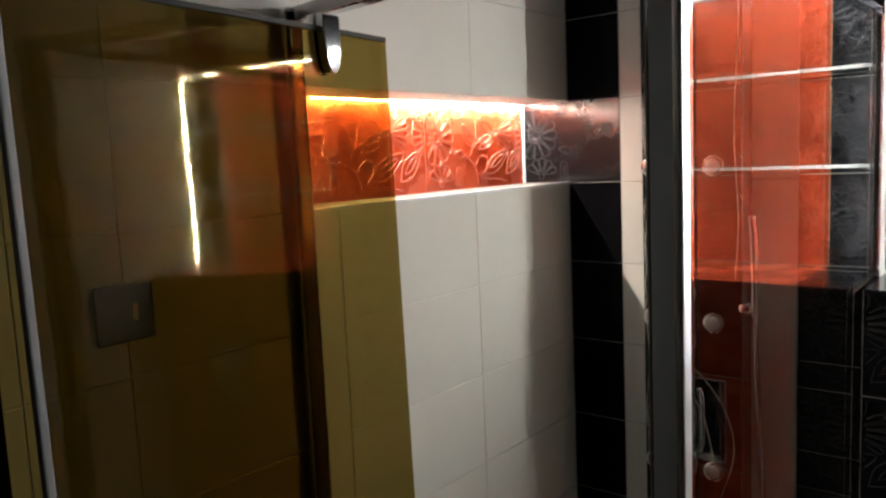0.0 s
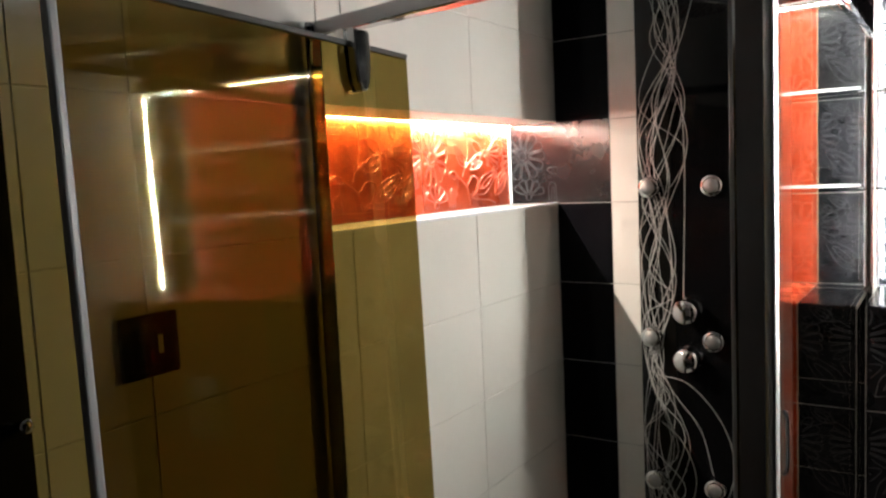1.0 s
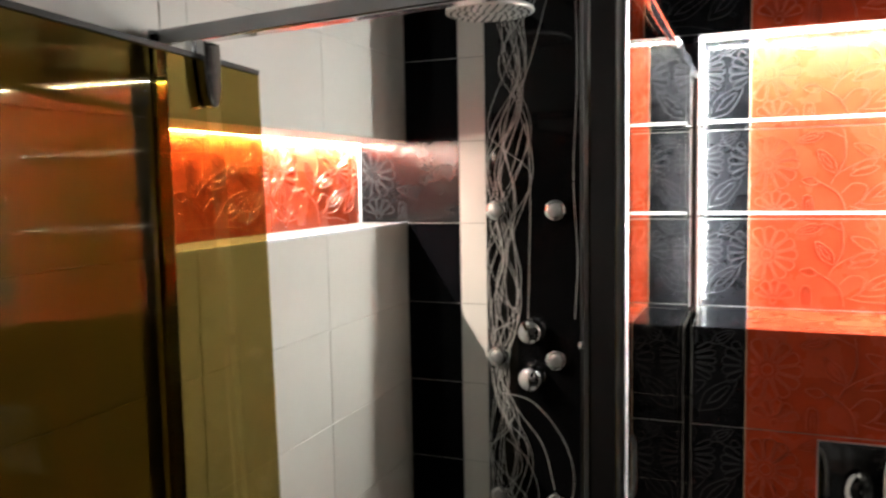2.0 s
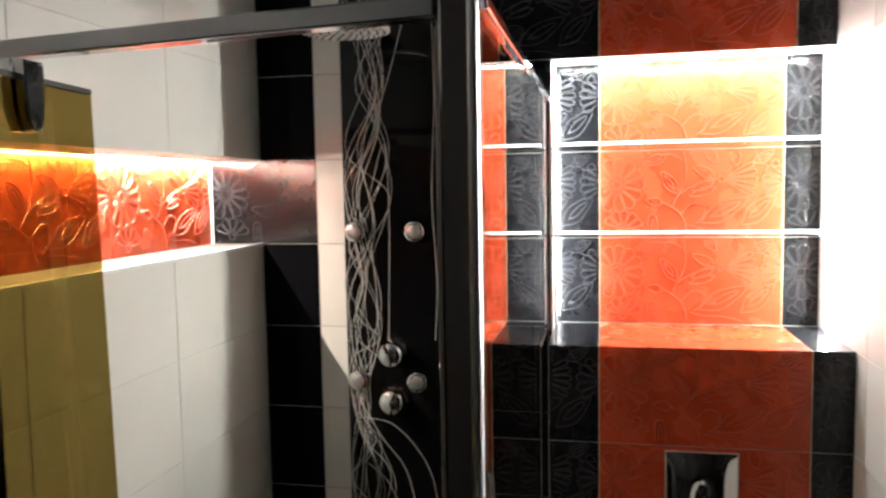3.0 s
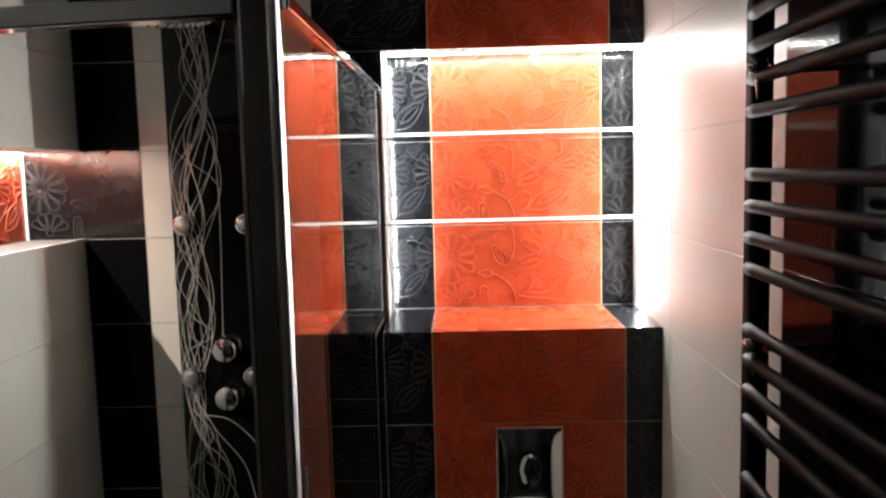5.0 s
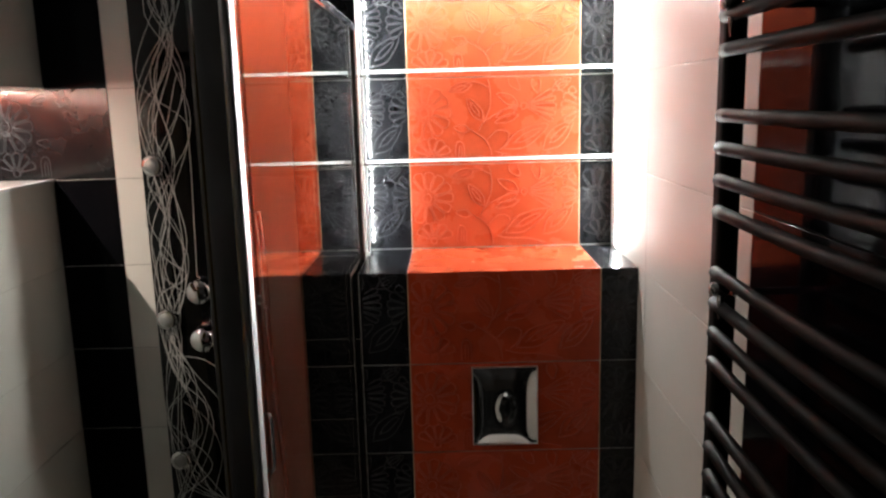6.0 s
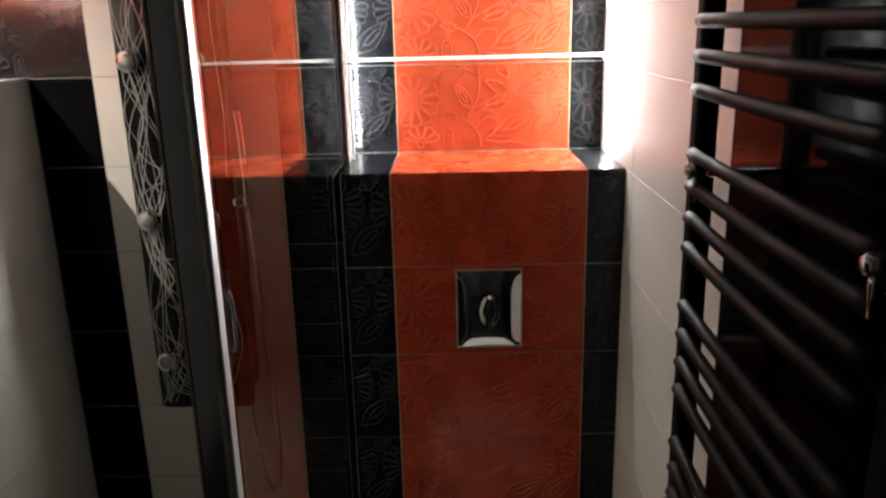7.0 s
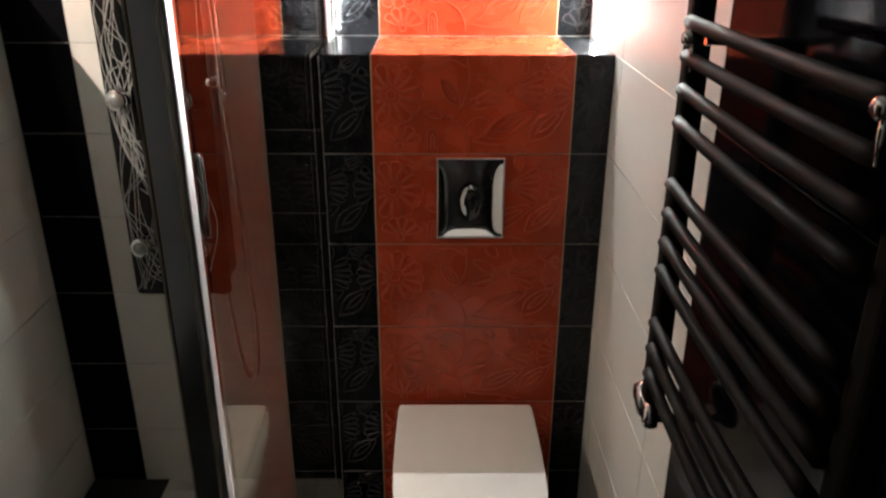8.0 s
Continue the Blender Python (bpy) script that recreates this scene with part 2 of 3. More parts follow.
def floral():
    lines = flower(0.042, 0.135, 0.017, 0.070, 13)
    lines += flower(0.058, 0.018, 0.012, 0.052, 5, 25, 175)
    lines += [[(0.122, 0.006), (0.122, 0.048), (0.132, 0.058), (0.143, 0.048), (0.145, 0.006)], [(0.130, 0.010), (0.131, 0.042), (0.137, 0.042), (0.138, 0.010)]]
    lines += [[(0.218, 0.0), (0.215, 0.03), (0.200, 0.062), (0.165, 0.086), (0.150, 0.092)], [(0.183, 0.083), (0.198, 0.108), (0.245, 0.136), (0.293, 0.148)],
              [(0.198, 0.108), (0.214, 0.150), (0.213, 0.2), (0.205, 0.224)], [(0.213, 0.195), (0.175, 0.212), (0.15, 0.206)], [(0.225, 0.03), (0.26, 0.022), (0.31, 0.020), (0.36, 0.008)]]
    lines += leaf(0.196, 0.110, 0.154, 0.168, 0.014) + leaf(0.160, 0.088, 0.118, 0.095, 0.010, False) + leaf(0.168, 0.206, 0.108, 0.190, 0.012)
    lines += flower(0.302, 0.147, 0.012, 0.085, 5, -28, 40, 0.45)
    lines += leaf(0.288, 0.150, 0.232, 0.180, 0.012, False) + leaf(0.285, 0.142, 0.230, 0.120, 0.010, False) + leaf(0.290, 0.125, 0.225, 0.105, 0.009, False)
    lines += leaf(0.250, 0.036, 0.365, 0.098, 0.022) + leaf(0.352, 0.030, 0.430, 0.105, 0.022)
    lines += [[(0.205, 0.06), (0.232, 0.085), (0.262, 0.078), (0.255, 0.05), (0.235, 0.032)]]
    lines += leaf(0.262, 0.224, 0.290, 0.188, 0.012, False) + leaf(0.330, 0.224, 0.338, 0.180, 0.012, False) + leaf(0.376, 0.186, 0.425, 0.215, 0.012)
    lines += flower(0.465, 0.14, 0.017, 0.066, 5, 130, 235) + [[(0.38, 0.225), (0.392, 0.19), (0.42, 0.176), (0.449, 0.18)]]
    return [[Vector((q[0], q[1], 0)) for q in ln] for ln in lines]


FLORAL = floral()
tile_meshes = {}


def tile_mesh(w, h, mats, cut=None):
    """A glazed tile w by h with eased edges, face at y = 0 towards -y; cut: the part of the floral design (u, v) that its lower left corner shows."""
    key = (round(w, 3), round(h, 3), mats[0].name, cut)
    if key in tile_meshes:
        return tile_meshes[key]
    vs, fs, mi = [], [], []
    e = 0.0007
    for y, k in ((THICK, 0), (e, 0), (0, e)):
        vs += [(k, y, k), (w - k, y, k), (w - k, y, h - k), (k, y, h - k)]
    for a in (0, 4):
        for i in range(4):
            j = (i + 1) % 4
            fs.append((a + i, a + j, a + 4 + j, a + 4 + i))
    fs.append((8, 9, 10, 11))
    mi += [0] * len(fs)
    if cut is not None:
        u0, v0, reach = cut
        half, high = 0.0018, 0.0016
        for ln in FLORAL:
            run = []
            for p in glide(ln, 4) + [None]:
                inside = p is not None and 0.003 < p.x - u0 < min(w - 0.003, reach) and 0.003 < p.y - v0 < h - 0.003
                if inside:
                    run.append(Vector((p.x - u0, p.y - v0, 0)))
                    continue
                if len(run) > 2:
                    base = len(vs)
                    for i, q in enumerate(run):
                        d = run[min(i + 1, len(run) - 1)] - run[max(i - 1, 0)]
                        s = Vector((-d.y, d.x, 0)).normalized() * half if d.length > 1e-7 else Vector((half, 0, 0))
                        top = high if 0 < i < len(run) - 1 else 0.0002
                        vs += [(q.x + s.x, 0.0003, q.y + s.y), (q.x + s.x * 0.4, -top, q.y + s.y * 0.4), (q.x - s.x * 0.4, -top, q.y - s.y * 0.4), (q.x - s.x, 0.0003, q.y - s.y)]
                    for i in range(len(run) - 1):
                        for k in range(3):
                            a = base + 4 * i + k
                            fs.append((a, a + 1, a + 5, a + 4))
                            mi.append(1)
                run = []
    me = bpy.data.meshes.new("tile")
    me.from_pydata(vs, [], fs)
    for m in mats:
        me.materials.append(m)
    me.polygons.foreach_set("material_index", mi)
    bm = bmesh.new()
    bm.from_mesh(me)
    bmesh.ops.recalc_face_normals(bm, faces=bm.faces[:9])
    bm.to_mesh(me)
    bm.free()
    tile_meshes[key] = me
    return me


PLAIN = {"white": (M_WHITE,), "black": (M_BLACK,), "floor": (M_FLOOR,), "tray": (M_TRAY,), "sill": (M_SILL,), "orange_plain": (M_ORANGE,), "ledge": (M_BLACK_DECOR,)}
DECOR = {"orange": (M_ORANGE, M_ORANGE_GLINT), "decor": (M_BLACK_DECOR, M_BLACK_GLINT)}
FACES = {"-y": (0, 0, 0), "+x": (0, 0, 90), "-x": (0, 0, -90), "+z": (-90, 0, 0), "-z": (90, 0, 0)}


def cells(a, b, anchor, step):
    k = math.floor((a - anchor) / step + 1e-4)
    out = []
    while anchor + k * step < b - 1e-4:
        lo, hi = max(a, anchor + k * step), min(b, anchor + (k + 1) * step)
        if hi - lo > 0.008:
            out.append((lo, hi, lo - (anchor + k * step)))
        k += 1
    return out


def tiling(parent, face, plane, u0, u1, v0, v1, ua, va, style, skip=None, tw=TW, th=TH, reach=9.0):
    """Tiles over a rectangle of a plane. u runs along x, or along y on a side wall; v runs up, or along y on a flat top."""
    for a, b, cu in cells(u0, u1, ua, tw):
        for c, d, cv in cells(v0, v1, va, th):
            if skip and skip(a, b, c, d):
                continue
            w, h = b - a - GAP, d - c - GAP
            if style in DECOR:
                me = tile_mesh(w, h, DECOR[style], (round(cu, 3), round(cv, 3), reach))
            else:
                me = tile_mesh(w, h, PLAIN[style])
            g = GAP / 2
            # a hair of unevenness, as laid by hand
            out = random.uniform(0, 0.0003)
            spot = {"-y": (a + g, plane - out, c + g), "+x": (plane + out, a + g, c + g), "-x": (plane - out, b - g, c + g), "+z": (a + g, c + g, plane + out), "-z": (a + g, d - g, plane - out)}[face]
            ob = new("tile", me)
            ob.parent = parent
            ob.matrix_basis = pose(*spot, *FACES[face])


# ---- the shell ----
def structure(name, label, bm, mat, category="wall"):
    return tagged(mesh_object(name, bm, mat), label, category, kind="structure")


T = THICK
wall_north = structure("wall_north", "tiled rear wall with white, black and orange columns and a lit recess", box(-1.3, 0.75, NICHE + T, 2.35, 0, TOP), M_GROUT_D)
bm = box(-1.3, NL, BACK + T, NICHE + T, 0, TOP)
box(NL, RX + 0.004, BACK + T, NICHE + T, SOFFIT, TOP, bm=bm)
recess_surround = structure("wall_north_lining", "wall thickness round the lit recess, grey grout", bm, M_GROUT_D)
wall_box = structure("cistern_boxing", "tiled boxing with a ledge over the toilet", box(NL + T, RX, FRONT + T, NICHE, 0, LEDGE - T), M_GROUT_D)
wall_east = structure("wall_east", "cream tiled side wall beside the toilet", box(RX + T, 0.75, 1.217, NICHE + T, 0, TOP), M_GROUT_W)
wall_east_dark = structure("wall_east_dark", "side wall with glossy black tiles behind the radiator", box(RX + T, 0.75, NEAR, 1.217, 0, TOP), M_GROUT_B)
bm = box(-1.3, LX - T, NEAR, NB_Y, 0, TOP)
box(-1.3, LX - T, NB_Y, BACK + T, 0, NB0 - T, bm=bm)
box(-1.3, LX - T, NB_Y, BACK + T, NB1, TOP, bm=bm)
box(-1.3, NB_X - T, NB_Y, BACK + T, NB0 - T, NB1, bm=bm)
wall_west = structure("wall_west", "cream tiled shower wall with a long lit recess", bm, M_GROUT_W)
wall_south = structure("wall_south", "plain dark brown wall closing the room", box(-1.3, 0.75, NEAR - 0.12, NEAR, 0, TOP), M_BROWN)
floor = structure("floor", "dark tiled bathroom floor", box(-1.3, 0.75, NEAR, 2.35, -0.12, -T), M_GROUT_D, "floor")
# out of view; its dark tone holds down light on the boxing
ceiling = structure("ceiling", "plain unseen ceiling, darkened to cut bounce light", box(-1.3, 0.75, NEAR, 2.35, TOP, TOP + 0.1), M_PAINT, "ceiling")

# rear wall
tiling(wall_north, "-y", BACK, LX, -0.771, 0, TOP, -1.078, NB0, "black", lambda a, b, c, d: abs(c - NB0) < 0.01)
tiling(wall_north, "-y", BACK, NB_X, -0.771, NB0, NB1 - 0.002, NB_X, NB0, "decor", th=NB1 - NB0, reach=0.15)
tiling(wall_north, "-y", BACK, -0.771, -0.322, 0, TOP, -0.771, NB0, "white", tw=0.453)
tiling(wall_north, "-y", BACK, -0.322, NL, 0, SOFFIT, -0.484, SOFFIT, "decor")
tiling(wall_north, "-y", BACK, -0.322, OL, SOFFIT, TOP, -0.484, SOFFIT, "decor")
tiling(wall_north, "-y", BACK, OL, OR, SOFFIT, TOP, OL, SOFFIT, "orange")
tiling(wall_north, "-y", BACK, OR, RX, SOFFIT, TOP, OR, SOFFIT, "decor")
for u0, u1, ua, style in ((NL + T, OL, OL - TW, "decor"), (OL, OR, OL, "orange"), (OR, RX, OR, "decor")):
    tiling(wall_north, "-y", NICHE, u0, u1, LEDGE, SOFFIT, ua, LEDGE, style, th=0.225)
    tiling(wall_box, "-y", FRONT, max(u0, NL), u1, 0, LEDGE, ua, LEDGE, style, th=0.2235)
    tiling(wall_box, "+z", LEDGE, max(u0, NL), u1, FRONT, NICHE, ua, FRONT, {"orange": "orange_plain", "decor": "ledge"}[style], tw=TW, th=0.3)
tiling(wall_box, "-x", NL, FRONT + T, BACK, 0, LEDGE - 0.008, FRONT, LEDGE, "black", tw=0.3)
# side walls
tiling(wall_east, "-x", RX, 1.217, NICHE, 0, TOP, 1.36, LEDGE, "white")
tiling(wall_east_dark, "-x", RX, NEAR, 1.217, 0, TOP, 1.217, LEDGE, "black")
tiling(wall_west, "+x", LX, 0.56, NB_Y, 0, TOP, 1.168, NB0, "white")
tiling(wall_west, "+x", LX, NB_Y, BACK, 0, NB0, 1.168, NB0, "white")
tiling(wall_west, "+x", LX, NB_Y, BACK, NB1, TOP, 1.168, NB1, "white")
tiling(wall_west, "+x", LX, NEAR, 0.56, 0, TOP, 0.11, NB0, "white")
tiling(wall_west, "+x", NB_X, NB_Y, BACK, NB0, NB1, 1.168, NB0, "orange", th=NB1 - NB0)
tiling(wall_west, "+z", NB0, NB_X, LX - 0.009, NB_Y, BACK, NB_X, 1.168, "sill", tw=0.2, th=TW)
# floors
tiling(floor, "+z", 0.0, LX, RX, NEAR, 0.93, LX, NEAR, "floor", tw=0.33, th=0.33)
tiling(floor, "+z", 0.0, GX, RX, 0.93, FRONT, GX, NEAR, "floor", tw=0.33, th=0.33)
tiling(floor, "+z", 0.012, LX, -0.70, 0.93, BACK, LX, 0.93, "floor", tw=0.30, th=0.30)
tiling(floor, "+z", 0.012, -0.70, GX, 0.93, BACK, -0.70, BACK - 0.05, "tray", tw=0.30, th=0.30)

# ---- recess edges and light strips ----
trim = structure("trim", "thin white metal edge trim of the shower recess", box(LX - 0.008, LX + 0.0025, NB_Y, BACK, NB0 - 0.004, NB0 + 0.003, 0.001), M_SEAL, "trim")


trim_corner = structure("trim_corner", "white corner trim at the end of the shower recess", box(NB_X + 0.0005, NB_X + 0.006, BACK - 0.006, BACK - 0.0004, NB0 + 0.0005, NB1 - 0.001, 0.0012), M_SEAL, "trim")
for k, x in enumerate((OL, OR)):
    bm = box(x - 0.0014, x + 0.0014, NICHE - 0.0008, NICHE + 0.001, LEDGE + 0.0005, SOFFIT - 0.001)
    box(x - 0.0014, x + 0.0014, FRONT - 0.0008, FRONT + 0.001, 0.001, LEDGE, bm=bm)
    box(x - 0.0014, x + 0.0014, BACK - 0.0008, BACK + 0.001, SOFFIT, TOP - 0.001, bm=bm)
    structure("trim_column_%d" % (k + 1), "thin pale joint strip along the orange tile column", bm, M_TRIMLINE, "trim")


def led_strip(label, start, run, aim, length, mat, group, half=0.004):
    """A light strip from start along run: a thin white carrier with a row of diodes that shine towards aim."""
    ob = thing("led_strip", label, "light strip", group)
    y, z = Vector(run).normalized(), -Vector(aim).normalized()
    x = y.cross(z)
    ob.matrix_basis = Matrix.Translation(start) @ Matrix((x, y, z)).transposed().to_4x4()
    part("carrier", box(-half - 0.001, half + 0.001, 0, length, 0.0005, 0.002), M_SEAL, ob, "thin white carrier")
    bm = bmesh.new()
    n = int(length / 0.0167)
    for i in range(n):
        c = (i + 0.5) * length / n
        box(-0.0025, 0.0025, c - 0.003, c + 0.003, -0.0004, 0.0003, bm=bm)
    part("diode_row", bm, mat, ob, "row of glowing white diodes")
    return ob


def aimed(a, b, degrees):
    """The direction a, turned by that many degrees towards b."""
    return Vector(a) * math.cos(radians(degrees)) + Vector(b) * math.sin(radians(degrees))


group = "strips of the toilet recess"
up, high = (0, 0, 1), SOFFIT - LEDGE - 0.02
led_strip("upright white light strip at the recess end", (NL + 0.006, 2.114, LEDGE + 0.006), up, aimed((1, 0, 0), (0, 1, 0), 36), high, M_LED_LEFT, group)
led_strip("upright white light strip at the side wall", (RX - 0.004, 2.094, LEDGE + 0.006), up, aimed((-1, 0, 0), (0, -1, 0), 33), high, M_LED, group)
led_strip("level white light strip under the recess soffit", (NL + 0.015, 2.105, SOFFIT - 0.006), (1, 0, 0), aimed((0, 0, -1), (0, -1, 0), 2), RX - NL - 0.03, M_LED_TOP, group)
led_strip("warm light strip under the shower recess soffit", (NB_X + 0.013, NB_Y + 0.012, NB1 - 0.005), (0, 1, 0), aimed((0, 0, -1), (-1, 0, 0), 14), BACK - NB_Y - 0.024, M_LED_WARM, "strip of the shower recess", 0.003)

# ---- glass shelves ----
def glass_shelf(z):
    ob = thing("glass_shelf", "clear glass shelf glowing at its edge in the recess", "shelf", "shelves of the toilet recess", at=(0, 0, z))
    pane = part("pane", box(NL + 0.012, RX - 0.012, BACK + 0.006, NICHE - 0.001, 0, 0.008, 0.0008), M_SHELF, ob)
    edge = part("front_edge", box(NL + 0.012, RX - 0.012, BACK + 0.0015, BACK + 0.0055, 0.0002, 0.0078, 0.0008), M_SHELF_EDGE, ob, "bright ground front edge")
    edge.visible_shadow = False
    for x in (NL + 0.008, RX - 0.006):
        part("shelf_pin", turned([(0, -0.012), (0.004, -0.012), (0.004, 0.012), (0, 0.012)], pose(x, BACK + 0.03, -0.005, 0, 90, 0), 12), M_CHROME, ob, "small chrome pin")
    return ob


glass_shelf(1.771)
glass_shelf(1.551)

# ---- shower enclosure ----
PY, WY = 0.970, 1.075                 # corner post and wall end of the front
shower = thing("shower_enclosure", "framed corner shower with clear side glass and chrome profiles", "shower", at=(0, 0, 0))
pane = part("side_pane", box(GX - 0.003, GX + 0.003, PY + 0.0145, BACK - 0.02, 0.03, 1.874, 0.0008), M_CLEAR, shower, "clear fixed side glass")
part("wall_profile", box(GX - 0.012, GX + 0.010, BACK - 0.026, BACK - 0.0005, LEDGE + 0.001, 1.878, 0.003), M_PROFILE, shower, "chrome upright on the rear wall")
part("top_rail", box(GX - 0.014, GX + 0.010, PY + 0.01, BACK - 0.024, 1.872, 1.890, 0.003), M_CHROME, shower, "chrome rail over the side glass")
part("corner_post", box(GX - 0.042, GX + 0.001, PY - 0.018, PY + 0.014, 0.0125, 1.890, 0.004), M_PROFILE, shower, "dark chrome corner upright")
part("edge_strip", box(GX - 0.0085, GX + 0.003, PY - 0.0275, PY - 0.0015, 0.0135, 1.8895, 0.005, seg=5), M_EDGE, shower, "bright satin side strip")
part("closing_strip", box(GX - 0.048, GX - 0.0415, PY - 0.007, PY + 0.005, 0.032, 1.853, 0.002), M_GREYSEAL, shower, "grey closing strip")
fx0, fx1 = LX + 0.001, GX - 0.044
lean = math.degrees(math.atan2(PY - WY, fx1 - fx0))
span = math.hypot(fx1 - fx0, PY - WY)
rail = part("front_rail", box(0, span, -0.014, 0.014, 1.862, 1.888, 0.003), M_PROFILE, shower, "chrome rail over the entrance")
rail.matrix_basis = pose(fx0, WY, 0, 0, 0, lean)
part("wall_upright", box(LX + 0.0012, LX + 0.030, WY - 0.030, WY + 0.010, 0.0125, 1.890, 0.010, seg=4), M_CHROME, shower, "chrome upright on the side wall")
part("threshold", box(0, span, -0.016, 0.016, 0.0, 0.03, 0.004), M_PROFILE, shower, "low chrome threshold").matrix_basis = pose(fx0, WY, 0.0128, 0, 0, lean)
part("catch", tube(glide([(GX + 0.0032, PY + 0.015, 1.262), (GX + 0.007, PY + 0.014, 1.272), (GX + 0.0075, PY + 0.014, 1.30), (GX + 0.007, PY + 0.014, 1.328), (GX + 0.0032, PY + 0.015, 1.338)], 5), 0.0026, 10), M_CHROME, shower, "small chrome finger pull", True)

# pivot door, standing open
TAIL, TIP = Vector((-0.792, 1.190, 0)), Vector((-0.703, 0.486, 0))
door_len = (TIP - TAIL).length
door_yaw = math.degrees(math.atan2(TIP.y - TAIL.y, TIP.x - TAIL.x))
door = thing("shower_door", "bronze glass pivot door standing wide open", "shower door")
door.matrix_basis = pose(TAIL.x, TAIL.y, 0, 0, 0, door_yaw) @ pose(0, 0.0157, 0, 0.9, 0, 0)   # hangs a touch out of plumb
pane = part("pane", box(0, door_len - 0.012, -0.003, 0.003, 0.05, 1.829, 0.0008), M_GLASS, door, "bronze-tinted glass leaf")
part("edge_seal", box(door_len - 0.010, door_len + 0.002, -0.006, 0.006, 0.05, 1.831, 0.003), M_GREYSEAL, door, "pale magnetic closing strip")
part("top_strip", box(0, door_len - 0.014, -0.0045, 0.0045, 1.827, 1.835, 0.001), M_DARK, door, "dark strip on the upper edge")


def pivot(z0, z1, name):
    """A pear-shaped clamp on both faces of the leaf, wide above and rounded below."""
    h = z1 - z0
    shape = [(0.5, 1.0), (0.5, 0.62), (0.44, 0.34), (0.34, 0.14), (0.18, 0.03), (0.0, 0.0)]
    shape = shape + [(-x, y) for x, y in reversed(shape[:-1])]
    bm = bmesh.new()
    for s in (-1, 1):
        own = slab_outline([(0.168 + 0.042 * x, z0 + h * y) for x, y in shape], 0.0036, 0.018, 0.006)
        for v in own.verts:
            v.co = (v.co.x, s * v.co.z, v.co.y)
        merge(bm, own)
    return part(name, bm, M_CHROME, door, "dark chrome pivot clamp")


pivot(1.757, 1.853, "pivot_clamp")
pivot(0.045, 0.11, "pivot_clamp")
# ---- shower column ----
PX0, PX1, PF = -0.655, -0.414, 1.945
column = thing("shower_column", "black glass shower column with chrome jets and grey line drawing", "shower column")
part("body", box(PX0 + 0.012, PX1 - 0.012, PF + 0.006, BACK - 0.001, 0.72, 2.12, 0.006), M_DARK, column, "black housing")
corner = 0.014
outline = [(cx + corner * math.cos(radians(a + 15 * k)), cz + corner * math.sin(radians(a + 15 * k))) for cx, cz, a in ((PX1 - corner, 2.15 - corner, 0), (PX0 + corner, 2.15 - corner, 90), (PX0 + corner, 0.695 + corner, 180), (PX1 - corner, 0.695 + corner, 270)) for k in range(7)]
part("face", slab_outline(outline, 0, 0.007, 0.0015, pose(0, PF + 0.007, 0, 90, 0, 0)), M_PANEL, column, "glossy black glass face")


def strand(pts, r=0.0011, bm=None):
    line = [(PX0 + u * (PX1 - PX0), PF - 0.0004, z) for u, z in pts]
    return tube(glide(line, 7), r, 5, bm)


rnd = random.Random(4)
ink = bmesh.new()
# woven strands: knots where the bundle narrows, wide bellies between
KNOTS = [(2.14, 0.40, 0.34), (2.03, 0.33, 0.28), (1.93, 0.32, 0.14), (1.85, 0.33, 0.07), (1.75, 0.27, 0.20), (1.66, 0.24, 0.24), (1.56, 0.17, 0.17), (1.47, 0.13, 0.10), (1.38, 0.20, 0.17), (1.30, 0.20, 0.17), (1.22, 0.14, 0.11), (1.13, 0.15, 0.07), (1.03, 0.20, 0.16), (0.92, 0.24, 0.20), (0.80, 0.28, 0.22), (0.71, 0.32, 0.25)]
for k in range(14):
    i, pts, side = 0, [], rnd.choice((-1, 1))
    while i < len(KNOTS):
        z, c, w = KNOTS[i]
        pts.append((min(0.97, max(0.015, c + side * w * rnd.uniform(0.25, 1.25))), z + (rnd.uniform(-0.025, 0.025) if 0 < i < len(KNOTS) - 1 else 0)))
        if i == len(KNOTS) - 1:
            break
        side = -side if rnd.random() < 0.8 else side
        i = min(len(KNOTS) - 1, i + rnd.choice((1, 2, 2, 3)))
    strand(pts, rnd.uniform(0.0008, 0.0013), bm=ink)
for pts in ([(0.16, 1.10), (0.5, 1.08), (0.82, 0.99), (0.93, 0.88), (0.80, 0.76)], [(0.12, 1.14), (0.35, 1.05), (0.60, 0.97), (0.72, 0.86)], [(0.95, 2.14), (0.97, 1.9), (0.93, 1.65), (0.97, 1.45), (0.94, 1.3)], [(0.28, 1.66), (0.44, 1.78), (0.48, 1.62), (0.46, 1.4), (0.44, 1.25)], [(0.1, 1.3), (0.3, 1.26), (0.5, 1.24)], [(0.2, 0.98), (0.42, 0.93), (0.55, 0.84), (0.45, 0.74)]):
    strand(pts, bm=ink)
part("line_drawing", ink, M_INK, column, "tangle of thin grey lines")


def jet(x, z):
    ob = part("jet", turned([(0, 0), (0.024, 0), (0.0255, 0.006), (0.0255, 0.022), (0.0235, 0.026), (0.019, 0.0265)], pose(x, PF - 0.0004, z, 90, 0, 0), 28), M_CHROME, column, "round chrome body jet", True)
    part("jet_face", turned([(0, 0), (0.0188, 0), (0.0188, 0.0262), (0.008, 0.0285), (0, 0.029)], pose(x, PF - 0.0004, z, 90, 0, 0), 24), M_NOZZLE, ob, "frosted face", True)


